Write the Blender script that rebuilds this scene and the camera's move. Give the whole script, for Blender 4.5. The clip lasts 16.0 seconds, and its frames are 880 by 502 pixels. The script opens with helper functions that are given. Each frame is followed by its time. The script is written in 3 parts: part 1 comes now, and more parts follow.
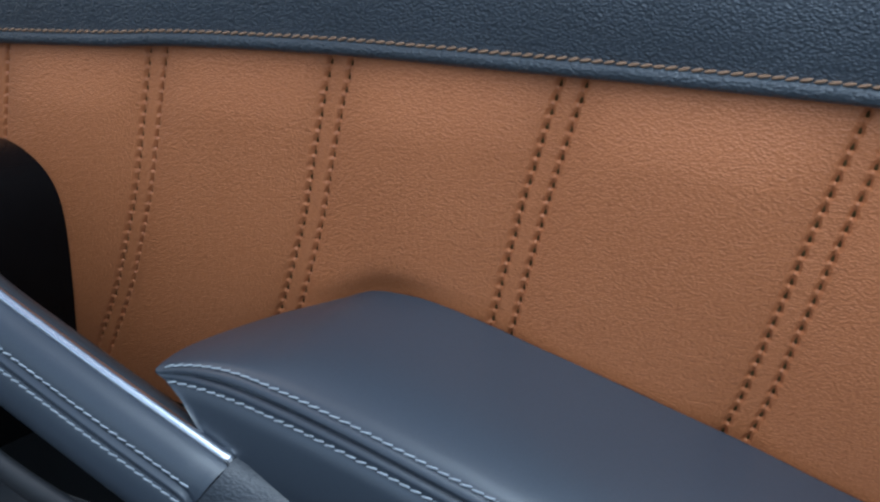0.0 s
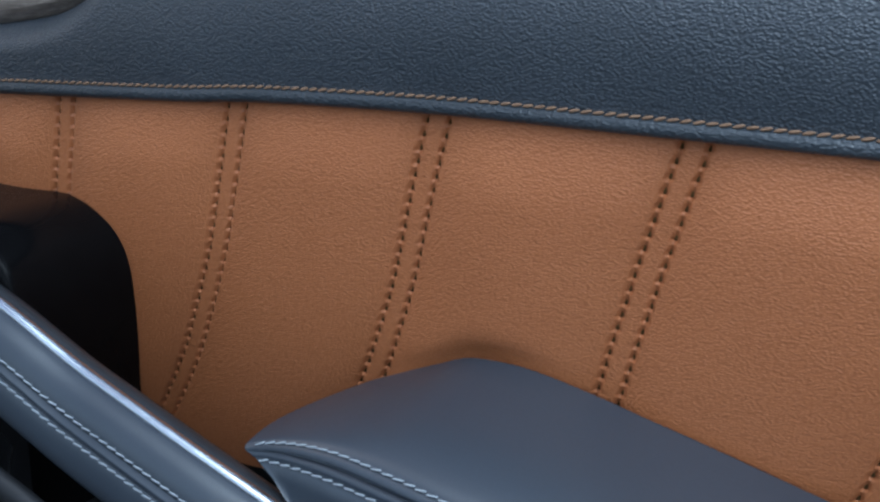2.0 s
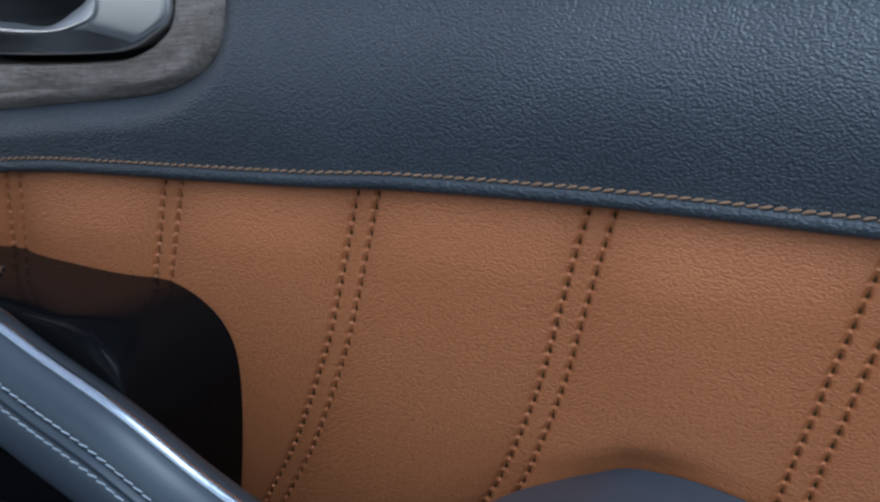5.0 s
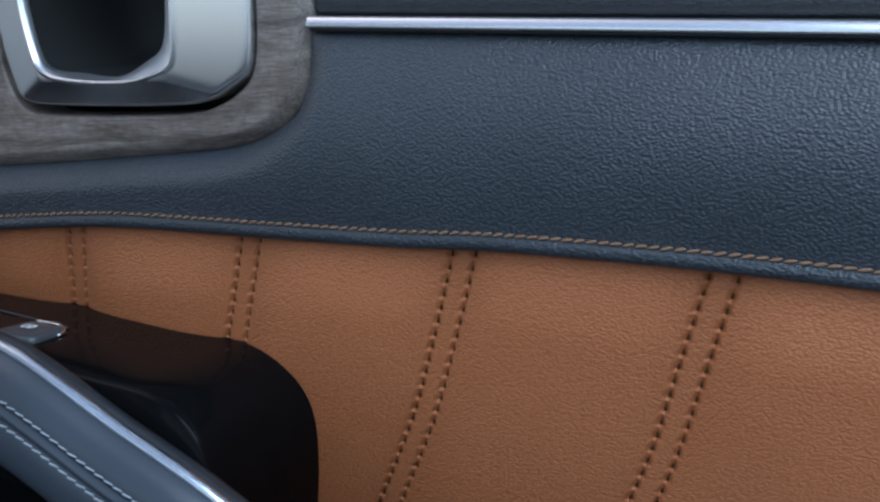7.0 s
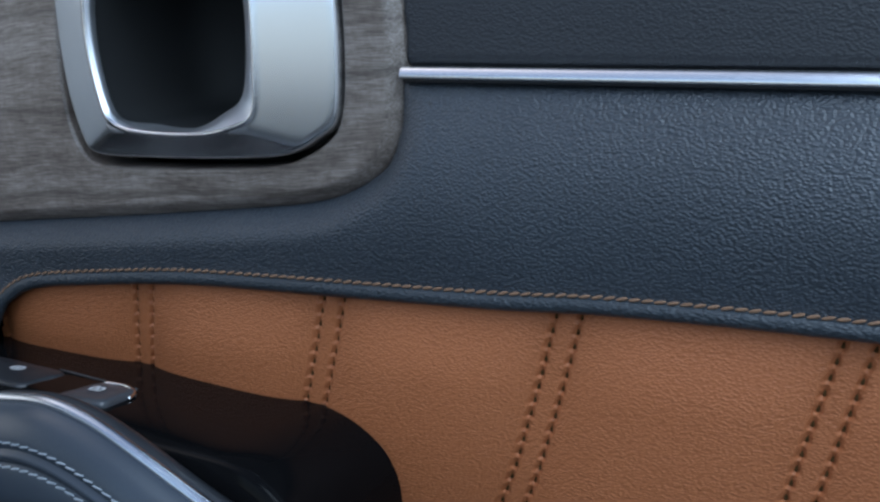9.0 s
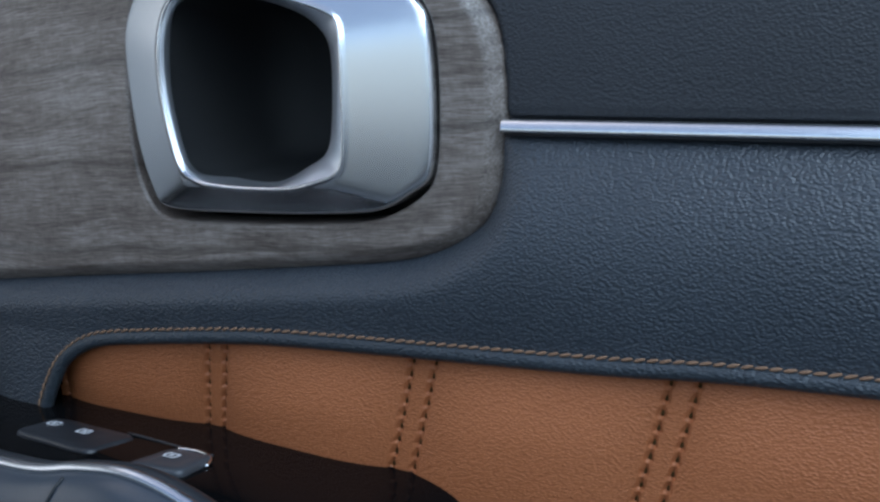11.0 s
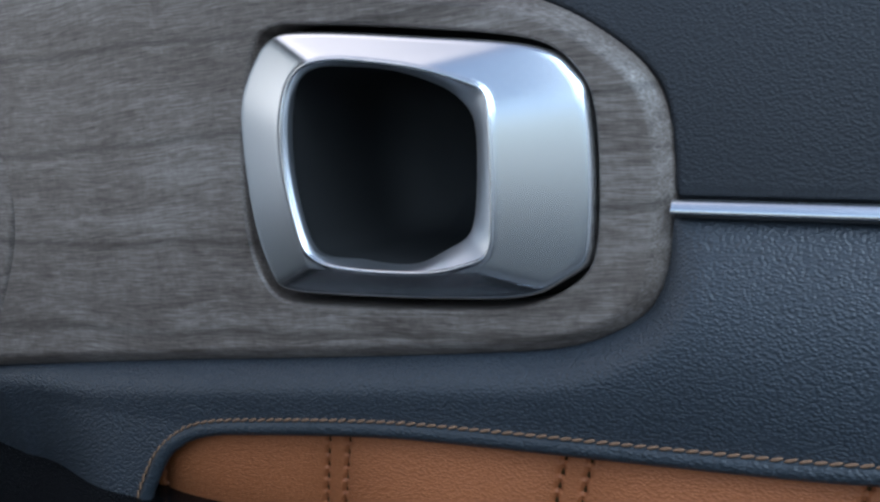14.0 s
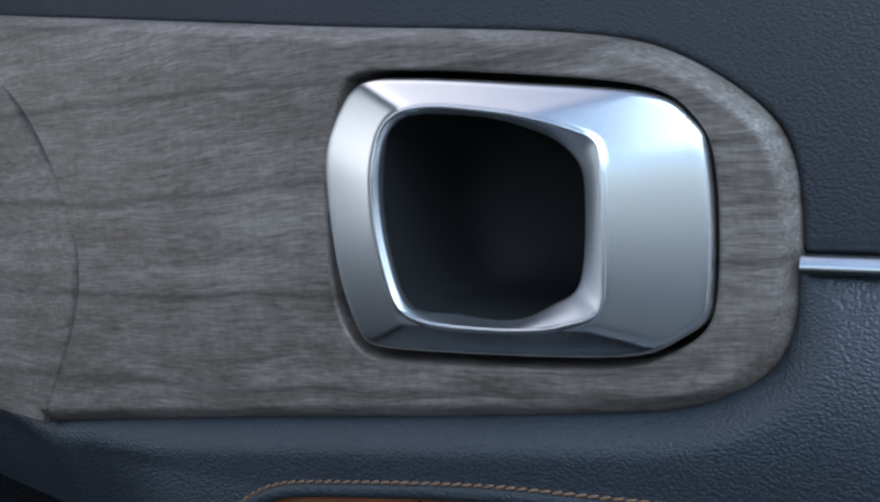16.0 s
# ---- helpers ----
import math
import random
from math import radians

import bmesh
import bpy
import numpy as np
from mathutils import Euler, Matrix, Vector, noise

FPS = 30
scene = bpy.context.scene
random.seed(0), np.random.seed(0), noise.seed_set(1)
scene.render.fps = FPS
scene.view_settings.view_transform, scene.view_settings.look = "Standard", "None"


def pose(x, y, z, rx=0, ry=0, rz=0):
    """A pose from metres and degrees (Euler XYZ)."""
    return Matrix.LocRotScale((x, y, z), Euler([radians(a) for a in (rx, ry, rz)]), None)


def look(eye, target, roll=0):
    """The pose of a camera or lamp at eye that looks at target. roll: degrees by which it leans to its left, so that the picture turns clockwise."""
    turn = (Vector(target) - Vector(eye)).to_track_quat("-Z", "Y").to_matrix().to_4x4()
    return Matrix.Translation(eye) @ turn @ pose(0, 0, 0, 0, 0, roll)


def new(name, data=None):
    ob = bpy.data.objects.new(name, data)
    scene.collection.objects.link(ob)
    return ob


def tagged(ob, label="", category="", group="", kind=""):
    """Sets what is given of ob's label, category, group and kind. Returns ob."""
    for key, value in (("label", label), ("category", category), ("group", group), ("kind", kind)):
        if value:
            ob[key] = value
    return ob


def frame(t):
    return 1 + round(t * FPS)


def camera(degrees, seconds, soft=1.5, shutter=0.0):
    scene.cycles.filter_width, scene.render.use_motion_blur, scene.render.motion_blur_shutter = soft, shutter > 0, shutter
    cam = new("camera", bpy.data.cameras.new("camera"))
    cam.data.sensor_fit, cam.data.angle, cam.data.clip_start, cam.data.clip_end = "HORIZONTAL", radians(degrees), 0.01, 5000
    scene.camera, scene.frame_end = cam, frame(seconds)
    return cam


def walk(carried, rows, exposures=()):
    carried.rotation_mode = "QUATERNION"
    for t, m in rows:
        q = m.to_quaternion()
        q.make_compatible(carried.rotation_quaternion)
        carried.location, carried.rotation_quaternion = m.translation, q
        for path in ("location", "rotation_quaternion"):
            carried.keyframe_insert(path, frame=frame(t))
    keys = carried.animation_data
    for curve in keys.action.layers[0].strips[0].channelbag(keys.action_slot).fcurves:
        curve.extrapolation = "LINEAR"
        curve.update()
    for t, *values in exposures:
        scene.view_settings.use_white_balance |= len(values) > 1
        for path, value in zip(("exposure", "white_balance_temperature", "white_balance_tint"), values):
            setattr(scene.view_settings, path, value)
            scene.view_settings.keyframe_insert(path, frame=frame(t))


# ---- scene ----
cam = camera(42.54, 16.0, soft=2.55)
PATH = [
    (0.0, (0.2327, -0.3355, 0.7699), (0.0000, 0.0834, 0.6269), 0.81),
    (0.5, (0.2219, -0.3340, 0.7738), (-0.0111, 0.0847, 0.6310), 0.61),
    (1.0, (0.2111, -0.3326, 0.7773), (-0.0222, 0.0862, 0.6352), 0.44),
    (1.5, (0.2004, -0.3312, 0.7805), (-0.0332, 0.0877, 0.6395), 0.31),
    (2.0, (0.1899, -0.3299, 0.7832), (-0.0443, 0.0893, 0.6438), 0.20),
    (2.5, (0.1794, -0.3286, 0.7857), (-0.0552, 0.0910, 0.6482), 0.11),
    (3.0, (0.1691, -0.3273, 0.7879), (-0.0662, 0.0927, 0.6527), 0.04),
    (3.5, (0.1588, -0.3261, 0.7899), (-0.0770, 0.0944, 0.6572), -0.02),
    (4.0, (0.1486, -0.3249, 0.7918), (-0.0879, 0.0961, 0.6618), -0.06),
    (6.5, (0.0992, -0.3194, 0.7993), (-0.1410, 0.1040, 0.6851), -0.23),
    (7.0, (0.0896, -0.3184, 0.8007), (-0.1514, 0.1055, 0.6899), -0.26),
    (7.5, (0.0800, -0.3174, 0.8021), (-0.1618, 0.1068, 0.6947), -0.30),
    (8.0, (0.0706, -0.3165, 0.8035), (-0.1720, 0.1081, 0.6994), -0.34),
    (10.5, (0.0242, -0.3127, 0.8112), (-0.2223, 0.1133, 0.7235), -0.67),
    (11.0, (0.0151, -0.3121, 0.8130), (-0.2321, 0.1142, 0.7284), -0.75),
    (11.5, (0.0061, -0.3116, 0.8148), (-0.2419, 0.1149, 0.7332), -0.84),
    (12.0, (-0.0030, -0.3111, 0.8166), (-0.2516, 0.1155, 0.7380), -0.94),
    (12.5, (-0.0120, -0.3107, 0.8185), (-0.2612, 0.1161, 0.7428), -1.03),
    (13.0, (-0.0209, -0.3104, 0.8204), (-0.2707, 0.1166, 0.7477), -1.13),
    (13.5, (-0.0299, -0.3101, 0.8223), (-0.2802, 0.1170, 0.7525), -1.23),
    (14.0, (-0.0389, -0.3100, 0.8242), (-0.2896, 0.1174, 0.7573), -1.33),
    (14.5, (-0.0478, -0.3099, 0.8261), (-0.2989, 0.1177, 0.7622), -1.42),
    (15.0, (-0.0568, -0.3099, 0.8279), (-0.3082, 0.1180, 0.7670), -1.50),
    (15.5, (-0.0657, -0.3100, 0.8297), (-0.3173, 0.1182, 0.7718), -1.57),
    (16.0, (-0.0747, -0.3102, 0.8314), (-0.3265, 0.1183, 0.7767), -1.63),
]
walk(cam, [(t, look(eye, target, roll)) for t, eye, target, roll in PATH], [(0.0, 0.45, 6380, 10), (4.0, 0.34, 6320, 10), (8.0, 0.18, 6150, 10), (12.0, 0.14, 6150, 10), (16.0, 0.24, 6150, 10)])

# ---- daylight: sky, soft sun from the front, area lamps standing for unseen windows ----
SUN_UP, SUN_TURN = 52.0, 250.0
world = bpy.data.worlds.new("sky")
scene.world = world
world.use_nodes = True
wn = world.node_tree
sky = wn.nodes.new("ShaderNodeTexSky")
sky.sky_type, sky.sun_disc = "NISHITA", False
sky.sun_elevation, sky.sun_rotation = radians(SUN_UP), radians(SUN_TURN)
wn.links.new(sky.outputs[0], wn.nodes["Background"].inputs[0])
wn.nodes["Background"].inputs[1].default_value = 0.11


def area_lamp(name, eye, target, wide, high, watts, colour):
    d = bpy.data.lights.new(name, "AREA")
    d.shape, d.size, d.size_y, d.energy, d.color = "RECTANGLE", wide, high, watts, colour
    ob = new(name, d)
    ob.matrix_world = look(eye, target)
    return ob


area_lamp("side_window_daylight", (0.62, -0.85, 1.50), (0.36, 0.0, 0.7), 1.5, 0.8, 9.6, (0.72, 0.87, 1.0))
area_lamp("roof_window_daylight", (0.55, -0.40, 1.62), (0.50, -0.18, 0.7), 1.1, 0.5, 8.6, (0.70, 0.86, 1.0))
area_lamp("far_window_daylight", (0.25, -1.27, 0.95), (0.20, 0.0, 0.78), 2.2, 0.55, 1.35, (0.58, 0.77, 1.0))
area_lamp("door_window_daylight", (0.36, 0.26, 1.32), (0.28, -0.08, 0.6), 1.2, 0.45, 3.2, (0.66, 0.84, 1.0))
# added warm fill, no real source: brightens the handle's left facet by reflection
area_lamp("left_facet_fill", (-0.86, -0.32, 0.86), (-0.2, -0.10, 0.80), 0.5, 0.34, 0.52, (1.0, 0.94, 0.88))


# ---- materials ----
def node_material(name):
    m = bpy.data.materials.new(name)
    m.use_nodes = True
    nt = m.node_tree
    return m, nt, nt.nodes["Principled BSDF"]


def coords(nt, scale=(1, 1, 1)):
    tc = nt.nodes.new("ShaderNodeTexCoord")
    mp = nt.nodes.new("ShaderNodeMapping")
    mp.inputs["Scale"].default_value = scale
    nt.links.new(tc.outputs["Object"], mp.inputs[0])
    return mp.outputs[0]


def tex_noise(nt, vec, scale, detail=3.0, rough=0.5, distortion=0.0):
    n = nt.nodes.new("ShaderNodeTexNoise")
    for key, v in (("Scale", scale), ("Detail", detail), ("Roughness", rough), ("Distortion", distortion)):
        n.inputs[key].default_value = v
    nt.links.new(vec, n.inputs["Vector"])
    return n.outputs["Fac"]


def ramp(nt, fac, stops):
    r = nt.nodes.new("ShaderNodeValToRGB")
    el = r.color_ramp.elements
    while len(el) < len(stops):
        el.new(0.5)
    for e, (p, c) in zip(el, stops):
        e.position, e.color = p, (*c, 1)
    nt.links.new(fac, r.inputs[0])
    return r.outputs[0]


def mix_value(nt, a, b, fac):
    n = nt.nodes.new("ShaderNodeMix")
    n.data_type = "FLOAT"
    n.inputs[0].default_value = fac
    nt.links.new(a, n.inputs[2])
    nt.links.new(b, n.inputs[3])
    return n.outputs[0]


def leather(name, dark, light, rough, grain=700.0, depth=0.0004, strength=0.6, stretch=(0.75, 1, 1.25), folds=0.5, wander=0.9):
    """Pebbled leather: rounded cells with wandering folds between them, uneven in depth from place to place."""
    m, nt, p = node_material(name)
    vec = coords(nt, stretch)
    wob = nt.nodes.new("ShaderNodeTexNoise")
    wob.inputs["Scale"].default_value, wob.inputs["Detail"].default_value = grain * 0.35, 2.0
    nt.links.new(vec, wob.inputs["Vector"])
    shift = nt.nodes.new("ShaderNodeVectorMath")
    shift.operation = "MULTIPLY_ADD"
    shift.inputs[1].default_value = (wander / grain,) * 3
    nt.links.new(wob.outputs["Color"], shift.inputs[0])
    nt.links.new(vec, shift.inputs[2])
    cell = nt.nodes.new("ShaderNodeTexVoronoi")
    cell.feature, cell.inputs["Scale"].default_value = "SMOOTH_F1", grain
    cell.inputs["Smoothness"].default_value = 0.5
    nt.links.new(shift.outputs[0], cell.inputs["Vector"])
    fold = tex_noise(nt, shift.outputs[0], grain * 0.55, 3.0, 0.55, 0.6)
    inv = nt.nodes.new("ShaderNodeMath")
    inv.operation = "SUBTRACT"
    inv.inputs[0].default_value = 1.0
    nt.links.new(cell.outputs["Distance"], inv.inputs[1])
    height = mix_value(nt, inv.outputs[0], fold, folds)
    patch = tex_noise(nt, vec, 28.0, 2.0)
    amount = nt.nodes.new("ShaderNodeMapRange")
    amount.inputs["From Min"].default_value, amount.inputs["From Max"].default_value = 0.3, 0.7
    amount.inputs["To Min"].default_value, amount.inputs["To Max"].default_value = strength * 0.8, strength
    nt.links.new(patch, amount.inputs["Value"])
    bump = nt.nodes.new("ShaderNodeBump")
    bump.inputs["Distance"].default_value = depth
    nt.links.new(amount.outputs[0], bump.inputs["Strength"])
    nt.links.new(height, bump.inputs["Height"])
    nt.links.new(bump.outputs[0], p.inputs["Normal"])
    tone = mix_value(nt, tex_noise(nt, vec, 14.0, 4.0), height, 0.45)
    nt.links.new(ramp(nt, tone, [(0.3, dark), (0.72, light)]), p.inputs["Base Color"])
    rr = nt.nodes.new("ShaderNodeMapRange")
    rr.inputs["To Min"].default_value, rr.inputs["To Max"].default_value = rough + 0.07, rough - 0.05
    nt.links.new(height, rr.inputs["Value"])
    nt.links.new(rr.outputs[0], p.inputs["Roughness"])
    return m


def plain(name, dark, light, rough, metal=0.0, scale=400.0, depth=0.00005, coat=0.0):
    m, nt, p = node_material(name)
    vec = coords(nt)
    fine = tex_noise(nt, vec, scale, 3.0)
    broad = tex_noise(nt, vec, scale / 22, 3.0)
    tone = mix_value(nt, fine, broad, 0.6)
    nt.links.new(ramp(nt, tone, [(0.3, dark), (0.7, light)]), p.inputs["Base Color"])
    rr = nt.nodes.new("ShaderNodeMapRange")
    rr.inputs["To Min"].default_value, rr.inputs["To Max"].default_value = rough * 0.88, rough * 1.12
    nt.links.new(tone, rr.inputs["Value"])
    nt.links.new(rr.outputs[0], p.inputs["Roughness"])
    bump = nt.nodes.new("ShaderNodeBump")
    bump.inputs["Distance"].default_value, bump.inputs["Strength"].default_value = depth, 0.4
    nt.links.new(fine, bump.inputs["Height"])
    nt.links.new(bump.outputs[0], p.inputs["Normal"])
    p.inputs["Metallic"].default_value, p.inputs["Coat Weight"].default_value = metal, coat
    return m


def grey_wood(name):
    """Open-pored grey-stained veneer: long fibres, cross flecks and a few dark wandering year lines."""
    m, nt, p = node_material(name)
    vec = coords(nt)
    tilt = nt.nodes.new("ShaderNodeVectorRotate")
    tilt.rotation_type = "Y_AXIS"
    tilt.inputs["Angle"].default_value = radians(4)
    drift = nt.nodes.new("ShaderNodeTexNoise")
    drift.inputs["Scale"].default_value, drift.inputs["Detail"].default_value = 16.0, 2.0
    nt.links.new(vec, drift.inputs["Vector"])
    flow = nt.nodes.new("ShaderNodeVectorMath")
    flow.operation = "MULTIPLY_ADD"
    flow.inputs[1].default_value = (0.0, 0.0, 0.009)
    nt.links.new(drift.outputs["Color"], flow.inputs[0])
    nt.links.new(vec, flow.inputs[2])
    nt.links.new(flow.outputs[0], tilt.inputs["Vector"])

    def stretched(sx, sz):
        mp = nt.nodes.new("ShaderNodeMapping")
        mp.inputs["Scale"].default_value = (sx, 1, sz)
        nt.links.new(tilt.outputs[0], mp.inputs[0])
        return mp.outputs[0]
    fibre = tex_noise(nt, stretched(0.07, 1.0), 1500.0, 4.0, 0.62, 0.4)
    band = tex_noise(nt, stretched(0.10, 1.0), 130.0, 5.0, 0.62, 0.7)
    fleck = tex_noise(nt, stretched(1.0, 0.6), 420.0, 4.0, 0.7)
    cloud = tex_noise(nt, vec, 22.0, 3.0)
    line = nt.nodes.new("ShaderNodeTexWave")
    line.wave_type, line.bands_direction, line.wave_profile = "BANDS", "Z", "SIN"
    for key, v in (("Scale", 9.0), ("Distortion", 5.0), ("Detail", 3.0), ("Detail Scale", 0.7), ("Detail Roughness", 0.6)):
        line.inputs[key].default_value = v
    nt.links.new(stretched(0.3, 1.0), line.inputs["Vector"])
    grain = mix_value(nt, mix_value(nt, fibre, band, 0.4), mix_value(nt, fleck, cloud, 0.5), 0.30)
    base = ramp(nt, grain, [(0.37, (0.052, 0.039, 0.032)), (0.5, (0.150, 0.124, 0.108)), (0.63, (0.300, 0.270, 0.246))])
    vein = ramp(nt, line.outputs["Fac"], [(0.0, (0.35, 0.34, 0.33)), (0.02, (0.8, 0.8, 0.8)), (0.07, (1, 1, 1))])
    mul = nt.nodes.new("ShaderNodeMix")
    mul.data_type, mul.blend_type = "RGBA", "MULTIPLY"
    mul.inputs[0].default_value = 0.6
    nt.links.new(base, mul.inputs[6])
    nt.links.new(vein, mul.inputs[7])
    nt.links.new(mul.outputs[2], p.inputs["Base Color"])
    p.inputs["Roughness"].default_value = 0.40
    bump = nt.nodes.new("ShaderNodeBump")
    bump.inputs["Distance"].default_value, bump.inputs["Strength"].default_value = 0.00018, 0.35
    nt.links.new(mix_value(nt, fibre, fleck, 0.35), bump.inputs["Height"])
    nt.links.new(bump.outputs[0], p.inputs["Normal"])
    return m


TAN = leather("tan_leather", (0.352, 0.1145, 0.0415), (0.445, 0.1525, 0.058), 0.5, 1150.0, 0.00046, 0.85, (0.74, 1, 1.2), 0.10, 0.35)
BLACK = leather("black_grained_leather", (0.024, 0.031, 0.040), (0.042, 0.053, 0.067), 0.38, 1080.0, 0.00050, 0.95, (0.80, 1, 1.1), 0.05, 0.3)
BLACK.node_tree.nodes["Principled BSDF"].inputs["Specular IOR Level"].default_value = 0.62
BLACK_FINE = leather("black_fine_vinyl", (0.015, 0.018, 0.023), (0.022, 0.026, 0.032), 0.5, 1150.0, 0.0004, 0.75, (0.8, 1, 1.1), 0.15, 0.6)
SOFT = leather("soft_black_leather", (0.027, 0.036, 0.049), (0.036, 0.047, 0.063), 0.33, 1500.0, 0.00012, 0.25)
PIPING = leather("blue_black_piping", (0.022, 0.029, 0.036), (0.041, 0.052, 0.064), 0.40, 900.0, 0.0010, 0.9)
BASE_GRAIN = leather("grained_plastic", (0.022, 0.027, 0.034), (0.035, 0.042, 0.052), 0.38, 1000.0, 0.0005, 0.8)
SOFT.node_tree.nodes["Principled BSDF"].inputs["Specular IOR Level"].default_value = 0.75
WOOD = grey_wood("grey_open_pore_wood")
SATIN = plain("satin_chrome", (0.78, 0.80, 0.82), (0.84, 0.86, 0.88), 0.25, 1.0, 30.0, 0.0)
BRIGHT = plain("bright_chrome", (0.80, 0.82, 0.84), (0.86, 0.88, 0.90), 0.18, 1.0, 30.0, 0.0)
EDGE = plain("brushed_edge", (0.60, 0.64, 0.69), (0.66, 0.70, 0.75), 0.26, 1.0, 30.0, 0.0)
LIP = plain("satin_lip", (0.68, 0.71, 0.75), (0.74, 0.77, 0.81), 0.40, 1.0, 30.0, 0.0)
PIANO = plain("piano_black", (0.003, 0.003, 0.0035), (0.005, 0.005, 0.0055), 0.045, 0.0, 60.0, 0.0, 0.0)
PIANO.node_tree.nodes["Principled BSDF"].inputs["Specular IOR Level"].default_value = 0.055
WELL = plain("matt_well_plastic", (0.006, 0.007, 0.008), (0.010, 0.011, 0.012), 0.72, 0.0, 700.0, 0.0001)
DARK = plain("dark_plastic", (0.010, 0.011, 0.013), (0.018, 0.020, 0.023), 0.5, 0.0, 700.0, 0.0001)
SWITCH_PALE = plain("grey_switch_plastic", (0.042, 0.048, 0.056), (0.062, 0.070, 0.080), 0.3, 0.0, 900.0, 0.00003)
SWITCH = plain("switch_plastic", (0.018, 0.020, 0.024), (0.028, 0.031, 0.036), 0.35, 0.0, 900.0, 0.00005)
THREAD_DARK = plain("brown_thread", (0.050, 0.028, 0.010), (0.100, 0.058, 0.023), 0.9, 0.0, 3000.0, 0.0002)
THREAD_TAN = plain("tan_thread", (0.17, 0.094, 0.054), (0.31, 0.184, 0.11), 0.7, 0.0, 3000.0, 0.0002)
THREAD_GREY = plain("silver_thread", (0.25, 0.285, 0.32), (0.42, 0.465, 0.50), 0.6, 0.0, 3000.0, 0.0002)
THREAD_DARK.node_tree.nodes["Principled BSDF"].inputs["Specular IOR Level"].default_value = 0.1
WHITE = plain("white_print", (0.6, 0.62, 0.64), (0.7, 0.72, 0.74), 0.5)
PALE = plain("pale_shell", (0.50, 0.49, 0.48), (0.60, 0.59, 0.58), 0.7, 0.0, 60.0, 0.0005)
TRIM = plain("grey_headliner", (0.10, 0.10, 0.104), (0.14, 0.14, 0.144), 0.9, 0.0, 300.0, 0.0005)


# ---- building helpers ----
def mesh_from(name, verts, faces, material, smooth=True):
    me = bpy.data.meshes.new(name)
    me.from_pydata([tuple(map(float, v)) for v in verts], [], faces)
    me.materials.append(material)
    if smooth:
        me.polygons.foreach_set("use_smooth", [True] * len(me.polygons))
    me.update()
    return me


def part(name, me, parent, label=""):
    ob = new(name, me)
    ob.parent = parent
    return tagged(ob, label=label) if label else ob


def thing(name, label, category, group="", kind=""):
    return tagged(new(name), label, category, group, kind)


def sheet(rows, wrap=False):
    """Quads over a net of points, rows x columns."""
    a = np.asarray(rows, float)
    n, m = a.shape[:2]
    i, j = np.meshgrid(np.arange(n - 1), np.arange(m if wrap else m - 1), indexing="ij")
    k = (j + 1) % m
    faces = np.stack([i * m + j, i * m + k, (i + 1) * m + k, (i + 1) * m + j], -1).reshape(-1, 4)
    return a.reshape(-1, 3), faces.tolist()


def curve1(pts):
    """A smooth function through (x, value) pairs."""
    p = np.array(sorted(pts), float)
    slope = np.gradient(p[:, 1], p[:, 0])

    def f(x):
        x = np.asarray(x, float)
        i = np.clip(np.searchsorted(p[:, 0], x) - 1, 0, len(p) - 2)
        h = p[i + 1, 0] - p[i, 0]
        s = np.clip((x - p[i, 0]) / h, 0, 1)
        return ((2 * s**3 - 3 * s**2 + 1) * p[i, 1] + (s**3 - 2 * s**2 + s) * h * slope[i]
                + (-2 * s**3 + 3 * s**2) * p[i + 1, 1] + (s**3 - s**2) * h * slope[i + 1])
    return f


def spline(pts, step, closed=False):
    """Evenly spaced points on a Catmull-Rom curve."""
    p = np.array(pts, float)
    n = len(p)
    out = []
    for i in range(n if closed else n - 1):
        if closed:
            a, b, c, d = p[i - 1], p[i], p[(i + 1) % n], p[(i + 2) % n]
        else:
            a, b, c, d = p[max(i - 1, 0)], p[i], p[i + 1], p[min(i + 2, n - 1)]
        for s in np.linspace(0, 1, 24, endpoint=False):
            out.append(0.5 * (2 * b + (c - a) * s + (2 * a - 5 * b + 4 * c - d) * s**2 + (3 * b - a - 3 * c + d) * s**3))
    out.append(p[0] if closed else p[-1])
    out = np.array(out)
    run = np.r_[0, np.cumsum(np.linalg.norm(np.diff(out, axis=0), axis=1))]
    count = max(2, int(round(run[-1] / step)))
    at = np.linspace(0, run[-1], count + 1)[: count if closed else None]
    return np.stack([np.interp(at, run, out[:, k]) for k in range(out.shape[1])], 1)


def tube(path, radius_a, radius_b, sides=12, normal=(0, -1, 0)):
    """A rod of elliptic section along a path; radius_a along the normal, radius_b across it."""
    p = np.asarray(path, float)
    t = np.gradient(p, axis=0)
    t /= np.linalg.norm(t, axis=1)[:, None]
    n = np.array(normal, float) - t * (t @ np.array(normal, float))[:, None]
    n /= np.linalg.norm(n, axis=1)[:, None]
    b = np.cross(t, n)
    rings = []
    for k in range(sides):
        w = 2 * math.pi * k / sides
        rings.append(p + n * radius_a * math.cos(w) + b * radius_b * math.sin(w))
    v, f = sheet(np.stack(rings, 1), wrap=True)
    m = len(v)
    f.append(list(range(sides))[::-1])
    f.append(list(range(m - sides, m)))
    return v, f


